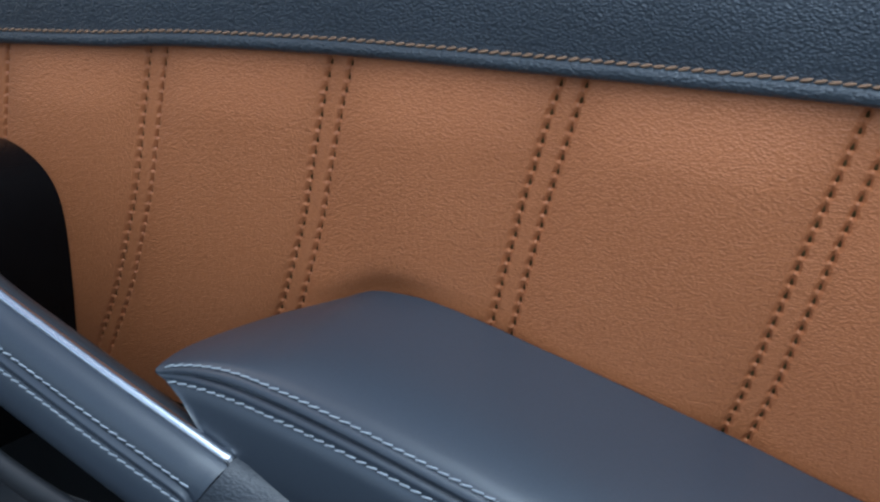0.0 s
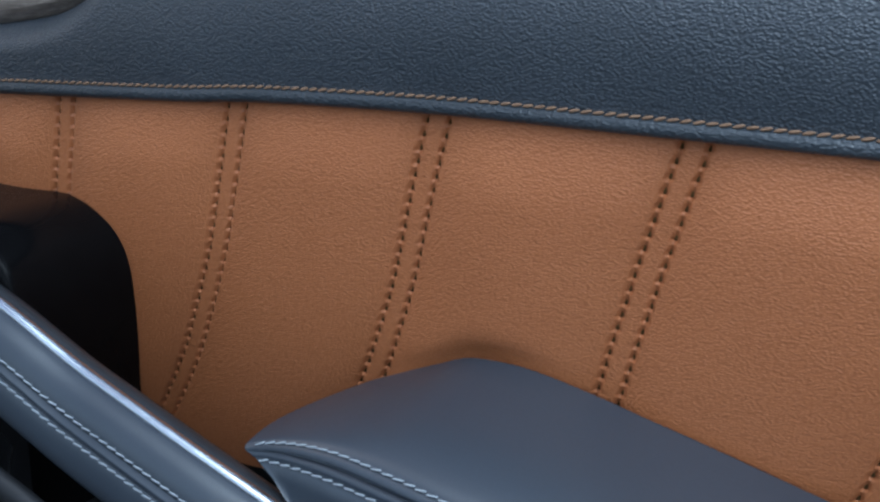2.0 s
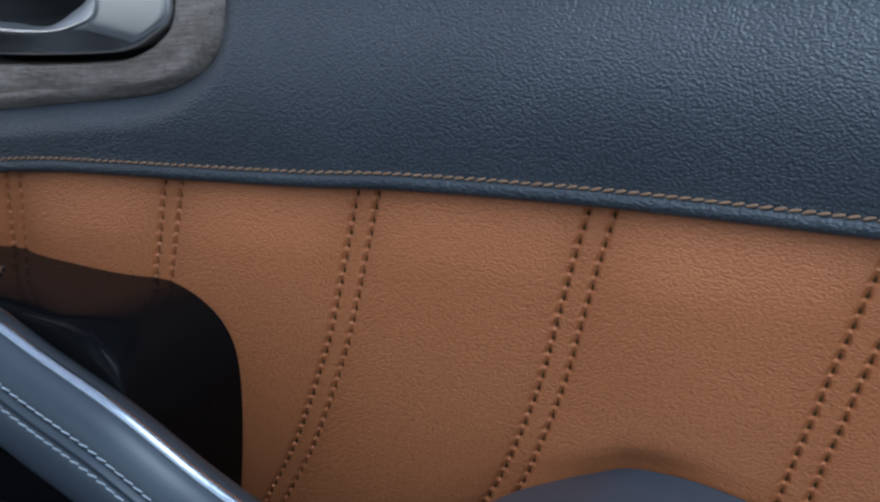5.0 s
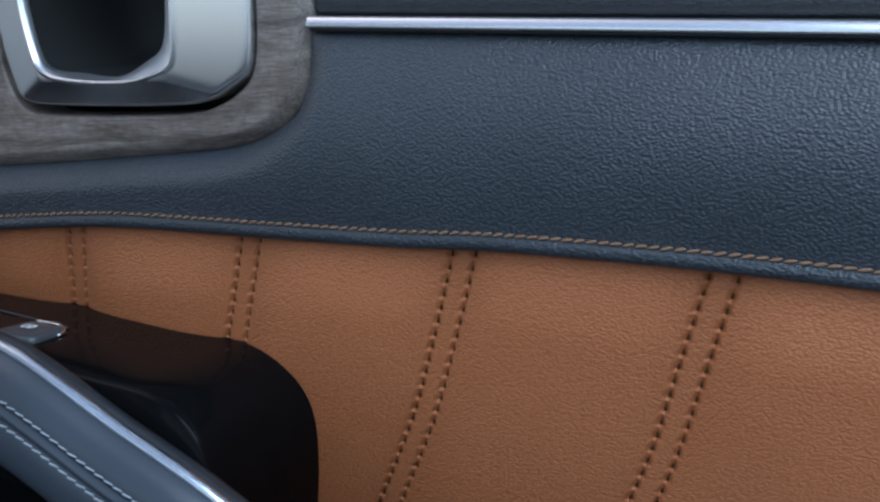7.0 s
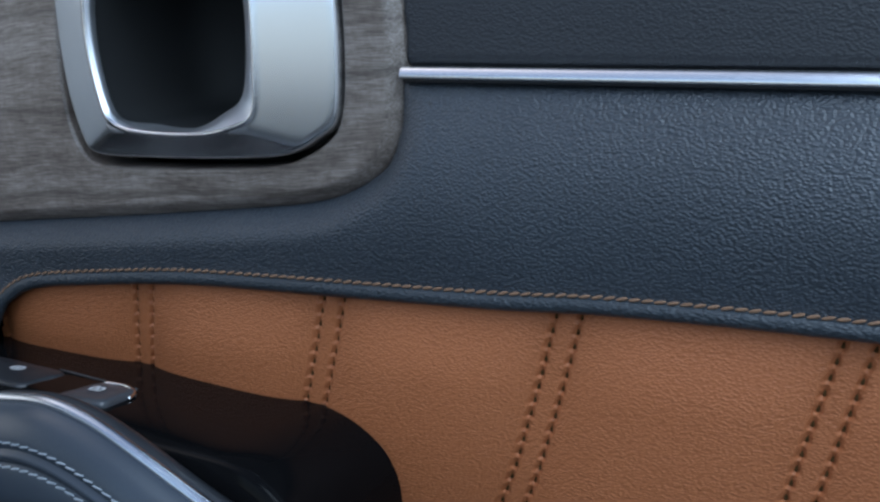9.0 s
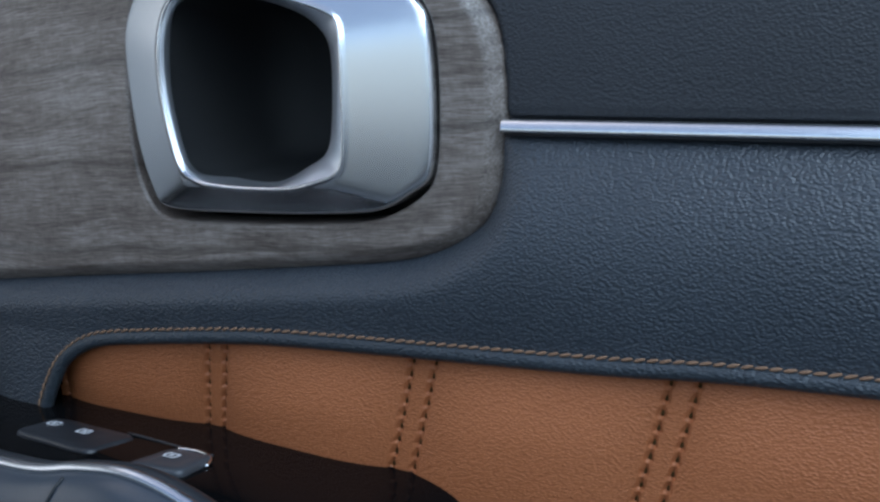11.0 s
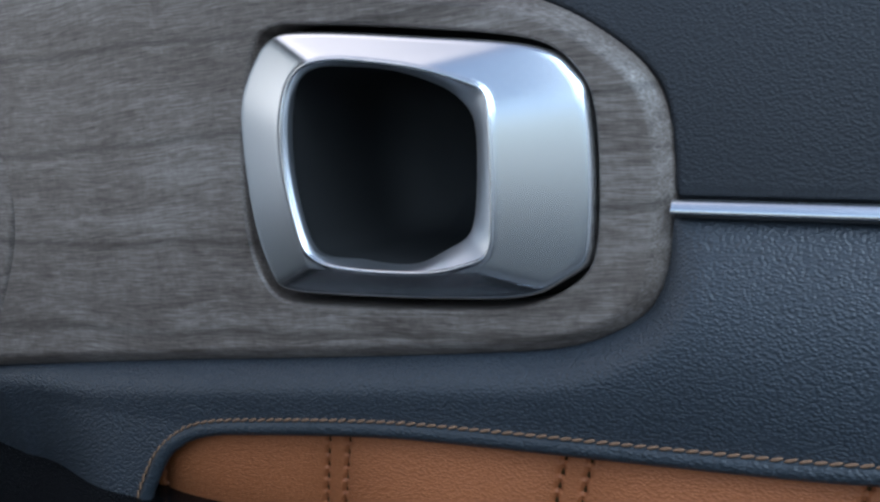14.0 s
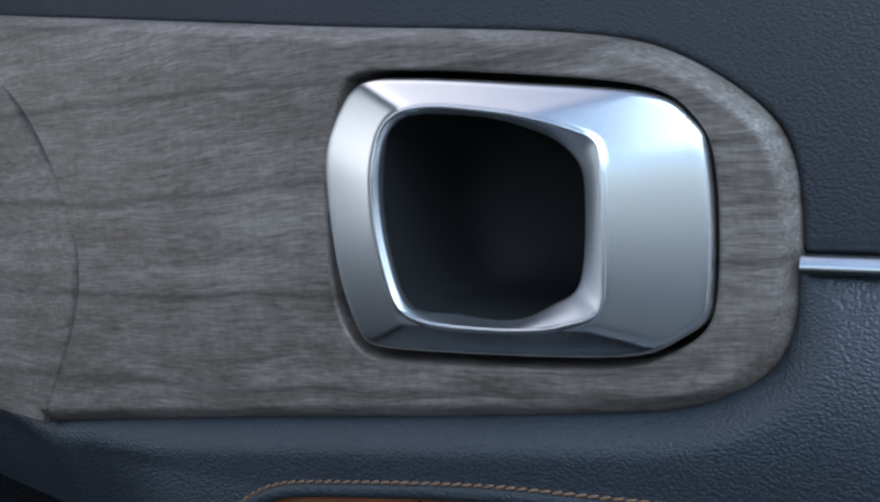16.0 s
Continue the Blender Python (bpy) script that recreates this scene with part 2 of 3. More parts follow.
def stitch_mesh(name, length, thick, material, rings_at=((-0.5, 0.25), (-0.38, 0.75), (-0.12, 1.0), (0.15, 1.0), (0.4, 0.7), (0.5, 0.2))):
    """One thread stitch, a short plump lozenge along x."""
    rings = []
    for s, r in rings_at:
        rings.append([(s * length, math.cos(w) * thick * r, math.sin(w) * thick * r) for w in np.linspace(0, 2 * math.pi, 7)[:-1]])
    v, f = sheet(rings, wrap=True)
    f += [list(range(6))[::-1], list(range(30, 36))]
    return mesh_from(name, v, f, material)


def sew(path, me, parent, tilt=0.0, normal=(0, -1, 0), every=1, lift=0.0, sink=0.0):
    """Stitches of one mesh along a path of evenly spaced points, each a part."""
    p = np.asarray(path, float)
    rnd = random.Random(len(p))
    for i in range(0, len(p) - 1, every):
        t = Vector(p[i + 1] - p[i]).normalized()
        n = Vector(normal)
        n = (n - t * n.dot(t)).normalized()
        b = n.cross(t)
        m = Matrix((t, b, n)).transposed().to_4x4()
        ob = new("stitch", me)
        mid = Vector((p[i] + p[i + 1]) / 2) + n * lift
        ob.matrix_basis = Matrix.Translation(mid) @ m @ pose(0, 0, 0, 0, sink, tilt + rnd.uniform(-4, 4))
        ob.parent = parent


def inset(loop, d):
    """A closed outline in the x-z plane drawn in by d."""
    p = np.asarray(loop, float)
    t = np.roll(p, -1, 0) - np.roll(p, 1, 0)
    t /= np.linalg.norm(t, axis=1)[:, None]
    n = np.stack([-t[:, 1], t[:, 0]], 1)
    area = np.sum(p[:, 0] * np.roll(p[:, 1], -1) - np.roll(p[:, 0], -1) * p[:, 1])
    return p + n * d * (1 if area > 0 else -1)


def turned(loop, centre, count):
    """An outline sampled at even angles round a centre, so that several can be lofted."""
    p = spline(loop, 0.0004, closed=True) - np.array(centre)
    a = np.unwrap(np.arctan2(p[:, 1], p[:, 0]))
    r = np.hypot(p[:, 0], p[:, 1])
    if a[-1] < a[0]:
        a, r = a[::-1], r[::-1]
    w = np.linspace(0, 2 * math.pi, count, endpoint=False)
    rr = np.interp(w, a, r, period=2 * math.pi)
    half = max(2, count // 120)
    rr = sum(np.roll(rr, k) * (half + 1 - abs(k)) for k in range(-half, half + 1)) / (half + 1) ** 2
    return np.stack([centre[0] + rr * np.cos(w), centre[1] + rr * np.sin(w)], 1)


def box_mesh(name, lo, hi, material, bevel=0.0):
    bm = bmesh.new()
    bmesh.ops.create_cube(bm, size=1.0)
    c, s = (np.array(lo) + hi) / 2, np.array(hi) - lo
    for v in bm.verts:
        v.co = Vector(c + np.array(v.co) * s)
    if bevel:
        bmesh.ops.bevel(bm, geom=bm.edges[:], offset=bevel, segments=3, affect="EDGES", profile=0.5)
    me = bpy.data.meshes.new(name)
    bm.to_mesh(me)
    bm.free()
    me.materials.append(material)
    return me


# ---- plain shell that closes the car round the camera ----
tagged(new("floor", box_mesh("floor", (-1.0, -1.4, 0.15), (1.4, 0.07, 0.2), TRIM)), "dark grey car floor", "floor", kind="structure")
tagged(new("wall_east", box_mesh("wall_east", (1.3, -1.3, 0.2), (1.4, 0.07, 1.15), PALE)), "pale plain rear of the cabin", "wall", kind="structure")
# added out of view: blocks sky from the left, reflects pale into the chrome
tagged(new("wall_west", box_mesh("wall_west", (-1.0, -1.3, 0.2), (-0.9, 0.07, 1.15), PALE)), "unseen pale plain wall added to block sky and bounce light", "wall", kind="structure")
tagged(new("wall_south", box_mesh("wall_south", (-1.0, -1.4, 0.2), (1.4, -1.3, 0.66), TRIM)), "dark far side of the cabin below its windows", "wall", kind="structure")
tagged(new("wall_north", box_mesh("wall_north", (-1.0, 0.075, 0.15), (1.4, 0.12, 1.05), DARK)), "dark inner shell of the car door", "wall", kind="structure")
# unseen panel, added to keep sky off the left end of the door
tagged(new("ceiling", box_mesh("ceiling", (-1.0, -1.4, 1.15), (-0.74, 0.12, 1.2), TRIM)), "unseen dark grey panel added overhead to shade the front", "ceiling", kind="structure")
# unseen block, added to cut low light from the left onto the console
tagged(new("dashboard", box_mesh("dashboard", (-0.90, -1.25, 0.2), (-0.62, -0.14, 0.70), TRIM, 0.03)), "unseen dark plain block in the dashboard's place, added for shade", "dashboard", kind="structure")

# ---- tan leather insert with sewn double seams ----
seam_top = curve1([(-0.45, 0.640), (-0.365, 0.664), (-0.351, 0.672), (-0.345, 0.6847), (-0.334, 0.6954), (-0.316, 0.7031), (-0.270, 0.7085), (-0.222, 0.7132), (-0.160, 0.7155),
                   (-0.108, 0.7181), (-0.067, 0.7204), (0.003, 0.7214), (0.090, 0.7210), (0.144, 0.7205), (0.187, 0.7197), (0.30, 0.7165), (0.42, 0.712)])
lean = curve1([(-0.02, -0.006), (0.0, 0.0), (0.02, 0.0060), (0.042, 0.0122), (0.066, 0.0193), (0.09, 0.0290), (0.11, 0.0385), (0.144, 0.0615), (0.18, 0.088)])

# the seams towards the hinge bow more, those towards the rear run straighter
lean_front = curve1([(-0.02, 0.0), (0.0, 0.0), (0.02, -0.0006), (0.05, 0.0003), (0.085, 0.0026), (0.11, 0.0036), (0.14, 0.0028), (0.18, 0.0028)])
lean_rear = curve1([(-0.02, 0.0), (0.0, 0.0), (0.03, 0.0008), (0.05, 0.0015), (0.075, 0.0008), (0.09, -0.0012), (0.11, -0.0040), (0.14, -0.0105), (0.18, -0.020)])


# height of the armrest where it meets the leather
zw = curve1([(-0.06, 0.6085), (-0.04, 0.612), (-0.02, 0.6195), (0.0, 0.6275), (0.0104, 0.6325), (0.028, 0.6345), (0.06, 0.6300), (0.0877, 0.6230), (0.1294, 0.611), (0.157, 0.6030), (0.187, 0.593), (0.25, 0.575), (0.34, 0.55)])


def tan_y(dz):
    d = np.maximum(dz, 0)
    return 0.06 * d + 0.7 * d * d


SEAMS = [-0.3615, -0.2705, -0.1788, -0.0885, -0.0012, 0.0888, 0.1840, 0.280, 0.372]
GAP, PITCH = 0.0088, 0.0050


def tan_point(u, v):
    """Point of the insert: u along its top edge, v down from it; returns x, y, z without dimples."""
    k = np.clip((u + 0.36) / 0.18, 0.0, 1.0) * 0.3 + 0.7
    z = seam_top(np.maximum(u, -0.30)) - v
    fold = np.full_like(u, 1.0)
    for s in SEAMS:
        mid = s + GAP / 2
        fold = np.minimum(fold, np.clip((np.abs(u - mid) - GAP / 2) / 0.0365, 0, 1))
    pillow = 0.0042 * (1 - (1 - fold) ** 3)
    groove = np.zeros_like(u)
    for s in SEAMS:
        for r in (s, s + GAP):
            groove = groove + 0.0009 * np.exp(-((u - r) / 0.0013) ** 2)
    fade = 0.35 + 0.65 * np.clip(v / 0.03, 0, 1) ** 2 * (3 - 2 * np.clip(v / 0.03, 0, 1))
    y = tan_y(0.72 - z) + 0.0030 - pillow * fade + groove
    x = u - lean(v) * k - lean_front(v) * np.clip(-u / 0.09, 0, 1) - lean_rear(v) * np.clip(u / 0.09, 0, 1)
    turn = np.clip((-0.19 - x) / 0.16, 0, 1)
    y = y + turn * turn * (3 - 2 * turn) * np.maximum(v - 0.003, 0) * 0.20
    y = y + 0.0050 * np.exp(-((x - 0.012) / 0.026) ** 2) / (1 + np.exp(np.clip((z - zw(x) - 0.0025) / 0.0022, -30, 30)))
    return x, y, z


cols = [np.arange(-0.372, 0.42, 0.0025)]
for s in SEAMS:
    for r in (s, s + GAP):
        cols.append(np.arange(r - 0.0026, r + 0.0027, 0.00035))
cols = np.unique(np.concatenate(cols).round(5))
vv = np.arange(-0.005, 0.172, 0.0005)
U, V = np.meshgrid(cols, vv)
X, Y, Z = tan_point(U, V)
Y = Y + np.maximum(-V, 0) * 1.2
for s in SEAMS:
    for r in (s, s + GAP):
        along = (V % PITCH) / PITCH
        well = np.clip((along - 0.08) / 0.7, 0, 1) ** 0.8 * np.clip((0.94 - along) / 0.12, 0, 1)
        Y = Y + 0.0016 * np.exp(-((U - r - 0.0003 * along) / (0.0005 + 0.0009 * along)) ** 2) * well * (V > 0)
v, f = sheet(np.stack([X, Y, Z], -1))
# the front end is cut to the curve of the piping
kept = ((X > -0.29) | (Z < np.interp(X + 0.006, (-0.3665, -0.3640, -0.3604, -0.3511, -0.3396, -0.3243, -0.2961), (0.600, 0.655, 0.6708, 0.6885, 0.6992, 0.7062, 0.7107)) - 0.0015)).reshape(-1)
f = [q for q in f if all(kept[k] for k in q)]
insert = thing("leather_insert", "tan leather door insert sewn with dark double seams", "upholstery")
insert_leather = part("leather", mesh_from("leather", v, f, TAN), insert)
dark_stitch = stitch_mesh("stitch", 0.0034, 0.00062, THREAD_DARK, ((-0.5, 0.2), (-0.3, 0.5), (0.0, 0.8), (0.3, 1.1), (0.45, 1.1), (0.5, 0.7)))
for s in SEAMS:
    if not -0.29 < s < 0.25:
        continue
    for r in (s, s + GAP):
        ks = np.arange(0, 30 if s > -0.2 else 10)
        v0 = (ks + 0.0) * PITCH
        x, y, z = tan_point(np.full(len(ks), r), v0)
        sew(np.stack([x, y + 0.0012, z], 1), dark_stitch, insert_leather, tilt=8)

# ---- outline of the wood panel, which the pads tuck under ----
WOOD_OUT = [(-0.4540, 0.7126), (-0.40, 0.7190), (-0.34, 0.7260), (-0.2797, 0.7326), (-0.23, 0.7385), (-0.190, 0.7436), (-0.1729, 0.7476), (-0.1599, 0.7538), (-0.1512, 0.7611), (-0.1467, 0.7725),
            (-0.1453, 0.7882), (-0.1449, 0.8021), (-0.1470, 0.8189), (-0.1523, 0.8304), (-0.1647, 0.8408), (-0.1807, 0.8501), (-0.1975, 0.8559), (-0.2339, 0.8608), (-0.2968, 0.8659), (-0.372, 0.8731),
            (-0.4635, 0.8818), (-0.4850, 0.8840)]
ARC = [(-0.4850, 0.8840), (-0.4685, 0.8584), (-0.4500, 0.8395), (-0.4346, 0.8122), (-0.4262, 0.7807), (-0.4337, 0.7504), (-0.4540, 0.7126)]


def wood_gap(x, z):
    """Distance in the door's plane from the wood panel's outline, negative inside."""
    loop = np.concatenate([spline(WOOD_OUT, 0.004), [(-0.70, 0.905), (-0.70, 0.768)]])
    nxt = np.roll(loop, -1, 0)
    best, inside = np.full(x.shape, 9.0), np.zeros(x.shape, bool)
    for (ax, az), (bx, bz) in zip(loop, nxt):
        dx, dz = bx - ax, bz - az
        s = np.clip(((x - ax) * dx + (z - az) * dz) / (dx * dx + dz * dz + 1e-12), 0, 1)
        best = np.minimum(best, np.hypot(x - ax - s * dx, z - az - s * dz))
        if abs(dz) > 1e-9:
            inside ^= ((az > z) != (bz > z)) & (x < dx * (z - az) / dz + ax)
    return np.where(inside, -best, best)


def tuck(y, gap):
    """A pad's surface rolled in under the wood's edge."""
    a = np.clip((0.012 - gap) / 0.012, 0, 1) ** 2
    return y + np.maximum(0.0052 - y, 0) * a + np.clip(-gap, 0, 0.004) * 3


def keep_outside(faces, gap):
    g = gap.reshape(-1)
    return [q for q in faces if max(g[k] for k in q) > -0.006]


# ---- black leather pad, upper pad, roll seam and chrome strip ----
SEAM = [(-0.366, 0.590), (-0.3655, 0.635), (-0.3640, 0.655), (-0.3604, 0.6708), (-0.3511, 0.6885), (-0.3396, 0.6992), (-0.3243, 0.7062), (-0.2961, 0.7107), (-0.2451, 0.7165), (-0.2002, 0.7189),
        (-0.160, 0.7205), (-0.108, 0.7228), (-0.067, 0.7255), (0.003, 0.7271), (0.070, 0.7266), (0.1265, 0.7261), (0.186, 0.7252), (0.30, 0.722), (0.42, 0.7175)]
pad_low = curve1([(-0.3665, 0.56), (-0.3655, 0.640)] + [(x, z) for x, z in SEAM if x > -0.3645])
STRIP_Z = 0.7917


def pad_y(x, z, low):
    s = np.clip((z - low) / (STRIP_Z - low), 0, 1.3)
    roll = np.clip((z - (STRIP_Z - 0.006)) / 0.006, 0, 1) ** 2 * 0.004
    return -0.0012 + 0.0082 * s - 0.0070 * np.sin(np.clip(s, 0, 1) * math.pi) + roll * (x > -0.15)


xs = np.concatenate([np.arange(-0.70, -0.372, 0.004), np.arange(-0.372, -0.32, 0.0012), np.arange(-0.32, 0.42, 0.0025)])
Xp, Zp = np.meshgrid(xs, np.concatenate([np.arange(0.56, 0.66, 0.006), np.arange(0.66, STRIP_Z - 0.0024, 0.0015), [STRIP_Z - 0.0016]]))
low = np.where(Xp < -0.366, 0.0, pad_low(np.maximum(Xp, -0.3664)))
Yp = pad_y(Xp, Zp, np.where(Xp < -0.33, 0.704, np.maximum(low, 0.704)))
gap = wood_gap(Xp, Zp)
front = np.clip((-0.372 - Xp) / 0.07, 0, 1)
Yp = tuck(Yp, gap) + front * front * (3 - 2 * front) * np.maximum(0.724 - Zp, 0) * 0.36 + np.clip(-0.447 - Xp, 0, 1) * 0.26
v, f = sheet(np.stack([Xp, Yp, Zp], -1))
above = (Zp > low - 0.0018).reshape(-1)
f = [q for q in keep_outside(f, gap) if all(above[k] for k in q)]
pad = thing("door_pad", "black grained leather door pad above a tan seam", "upholstery")
pad_leather = part("leather", mesh_from("leather", v, f, BLACK), pad)
roll_path = np.array([(x, -0.0012 + 0.0008, z) for x, z in spline([(x + (0.0028 if x < -0.345 else 0.0), z - (0.0030 if x > -0.35 else 0.001)) for x, z in SEAM], 0.003)])
v, f = tube(roll_path, 0.0026, 0.0029, 14)
part("piping", mesh_from("piping", v, f, PIPING), pad, "blue-black leather piping roll")
tan_stitch = stitch_mesh("stitch", 0.0039, 0.00054, THREAD_TAN)
sew(np.array([(x, -0.0020, z + 0.0001) for x, z in spline(SEAM[2:-1], 0.0040)]), tan_stitch, pad_leather, tilt=12)

upper = thing("upper_door_trim", "black fine-grained vinyl upper door trim", "trim")
xs = np.concatenate([np.arange(-0.70, -0.22, 0.004), np.arange(-0.22, -0.14, 0.0012), np.arange(-0.14, 0.43, 0.004)])
zs = np.concatenate([np.arange(STRIP_Z + 0.0015, 0.91, 0.0013), np.arange(0.91, 1.06, 0.02)])
Xu, Zu = np.meshgrid(xs, zs)
Yu = 0.0065 + 0.12 * (Zu - STRIP_Z) * (Zu - STRIP_Z) / 0.1 + np.clip(1 - (Zu - STRIP_Z - 0.0015) / 0.004, 0, 1) ** 2 * 0.004
Yu = Yu + np.clip(-0.447 - Xu, 0, 1) * 0.26
gap = wood_gap(Xu, Zu)
Yu = tuck(Yu, gap)
v, f = sheet(np.stack([Xu, Yu, Zu], -1))
f = keep_outside(f, gap)
part("vinyl", mesh_from("vinyl", v, f, BLACK_FINE), upper)

strip = thing("chrome_strip", "slim satin chrome strip between two black pads", "trim")
prof = [(0.006, -0.0021), (0.0010, -0.0021), (0.0002, -0.0019), (0.0, -0.0015), (0.0003, -0.0004), (0.0008, 0.0008), (0.0014, 0.0016), (0.0024, 0.0020), (0.006, 0.0021)]
rows = [[(x, 0.0018 + py, STRIP_Z + pz) for py, pz in prof] for x in np.linspace(-0.1450, 0.42, 40)]
v, f = sheet(rows)
part("strip", mesh_from("strip", v, f, SATIN), strip)
v, f = tube(np.array([(x, 0.0040, STRIP_Z - 0.0026) for x in np.linspace(-0.1440, 0.42, 30)]), 0.0012, 0.0005, 8)
part("gasket", mesh_from("gasket", v, f, DARK), strip, "dark rubber gasket")

# ---- grey wood panel with the handle recess ----
RECESS = [(-0.2979, 0.8427), (-0.2918, 0.8499), (-0.2839, 0.8514), (-0.2343, 0.8480), (-0.1891, 0.8418), (-0.1742, 0.8317), (-0.1691, 0.8206), (-0.1675, 0.7984), (-0.1690, 0.7758), (-0.1755, 0.7665),
          (-0.1933, 0.7580), (-0.2171, 0.7550), (-0.2572, 0.7527), (-0.288, 0.7530), (-0.297, 0.7600), (-0.3022, 0.7719), (-0.3042, 0.800)]
BEZEL = [(-0.3026, 0.8203), (-0.2960, 0.8389), (-0.2866, 0.8468), (-0.2685, 0.8473), (-0.2323, 0.8444), (-0.1877, 0.8393), (-0.1746, 0.8310), (-0.1706, 0.8239), (-0.1686, 0.8020), (-0.1699, 0.7764),
         (-0.1765, 0.7695), (-0.1901, 0.7627), (-0.2152, 0.7599), (-0.2547, 0.7582), (-0.2829, 0.7582), (-0.2915, 0.7634), (-0.2998, 0.7842)]
FACE_Y, EDGE_Y = 0.0032, 0.0095
wood = thing("wood_trim", "grey open-pore wood trim panel with a rounded end", "trim")
edge = spline(WOOD_OUT, 0.002)
for _ in range(20):
    edge[1:-1] = edge[1:-1] * 0.5 + (edge[:-2] + edge[2:]) * 0.25
arc = spline(ARC, 0.0025)
centre = (-0.235, 0.803)
hole = turned(RECESS, centre, 180) * 0.75 + turned(BEZEL, centre, 180) * 0.25


def edge_in(path, d):
    t = np.gradient(path, axis=0)
    t /= np.linalg.norm(t, axis=1)[:, None]
    return path + np.stack([-t[:, 1], t[:, 0]], 1) * d


bm = bmesh.new()
levels = [(0.0, EDGE_Y + 0.004), (0.0003, EDGE_Y - 0.0012), (0.0013, EDGE_Y - 0.0028), (0.0040, FACE_Y + 0.0010), (0.0050, FACE_Y + 0.0003), (0.0062, FACE_Y)]
prev = None
for d, y in levels:
    ring = [bm.verts.new((x, y, z)) for x, z in edge_in(edge, d)]
    if prev:
        for i in range(len(ring) - 1):
            bm.faces.new((prev[i], prev[i + 1], ring[i + 1], ring[i]))
    prev = ring
outer = prev
left = [outer[-1]] + [bm.verts.new((x, FACE_Y, z)) for x, z in arc[3:-3]] + [outer[0]]
edges = []
for a, b in zip(outer, outer[1:]):
    edges.append(bm.edges.get((a, b)))
for a, b in zip(left, left[1:]):
    edges.append(bm.edges.new((a, b)))
prev = [bm.verts.new((x, FACE_Y, z)) for x, z in inset(hole, -0.0012)]
for a, b in zip(prev, prev[1:] + prev[:1]):
    edges.append(bm.edges.new((a, b)))
bmesh.ops.triangle_fill(bm, use_beauty=True, edges=edges, normal=(0, -1, 0))
for d, y in ((-0.0004, FACE_Y + 0.0004), (0.0, FACE_Y + 0.0014), (0.0002, 0.022)):
    ring = [bm.verts.new((x, y, z)) for x, z in inset(hole, d)]
    for i in range(len(ring)):
        k = (i + 1) % len(ring)
        bm.faces.new((prev[i], prev[k], ring[k], ring[i]))
    prev = ring
bmesh.ops.recalc_face_normals(bm, faces=bm.faces[:])
for fc in bm.faces:
    fc.smooth = abs(fc.normal.y) < 0.995
me = bpy.data.meshes.new("veneer")
bm.to_mesh(me)
bm.free()
me.materials.append(WOOD)
part("veneer", me, wood)
fold_in = spline([(-0.4930, 0.8850), (-0.4760, 0.8660), (-0.4666, 0.8537), (-0.4488, 0.8282), (-0.4348, 0.8101), (-0.4300, 0.7921), (-0.4331, 0.7692), (-0.4423, 0.7408), (-0.4552, 0.7128)], 0.0025)
fold_in = np.stack([np.interp(np.linspace(0, 1, len(arc)), np.linspace(0, 1, len(fold_in)), fold_in[:, k]) for k in (0, 1)], 1)
rows = []
for s, y in ((0.0, 0.0), (0.12, 0.0014), (0.35, 0.0046), (0.6, 0.0056), (0.85, 0.0042), (1.0, 0.0030)):
    rows.append([(x, FACE_Y + y, z) for x, z in arc * (1 - s) + fold_in * s])
for d in (0.002, 0.02, 0.06, 0.16):
    rows.append([(x - d, FACE_Y + 0.0028 + d * 0.08, z + 0.05 * d) for x, z in fold_in])
v, f = sheet(rows)
part("veneer_end", mesh_from("veneer_end", v, f, WOOD), wood, "grey wood end turning away behind a shallow groove")

# ---- inner door handle surround ----
RIM = [(-0.1987, 0.8229), (-0.1984, 0.7780), (-0.2055, 0.7726), (-0.2221, 0.7684), (-0.2515, 0.7678), (-0.2682, 0.7713), (-0.2742, 0.7821), (-0.2788, 0.8040), (-0.2772, 0.8275), (-0.2721, 0.8355),
       (-0.2594, 0.8386), (-0.2395, 0.8370), (-0.2207, 0.8340), (-0.2064, 0.8295)]
HOLE = [(-0.2070, 0.8146), (-0.2084, 0.7843), (-0.2168, 0.7771), (-0.2322, 0.7704), (-0.2543, 0.7714), (-0.2690, 0.7761), (-0.2748, 0.7925), (-0.2758, 0.8128), (-0.2723, 0.8291), (-0.2626, 0.8348),
        (-0.2403, 0.8340), (-0.2213, 0.8289), (-0.2123, 0.8237)]
N = 360
bez, rim, hol = turned(BEZEL, centre, N), turned(RIM, centre, N), turned(HOLE, centre, N)
for _ in range(40):
    rim = rim * 0.5 + (np.roll(rim, 1, 0) + np.roll(rim, -1, 0)) * 0.25
    hol = hol * 0.5 + (np.roll(hol, 1, 0) + np.roll(hol, -1, 0)) * 0.25


def ring(loop, y):
    return np.stack([loop[:, 0], np.zeros(len(loop)) + y, loop[:, 1]], 1)


handle = thing("door_handle_surround", "satin chrome door handle surround round a dark finger well", "handle")
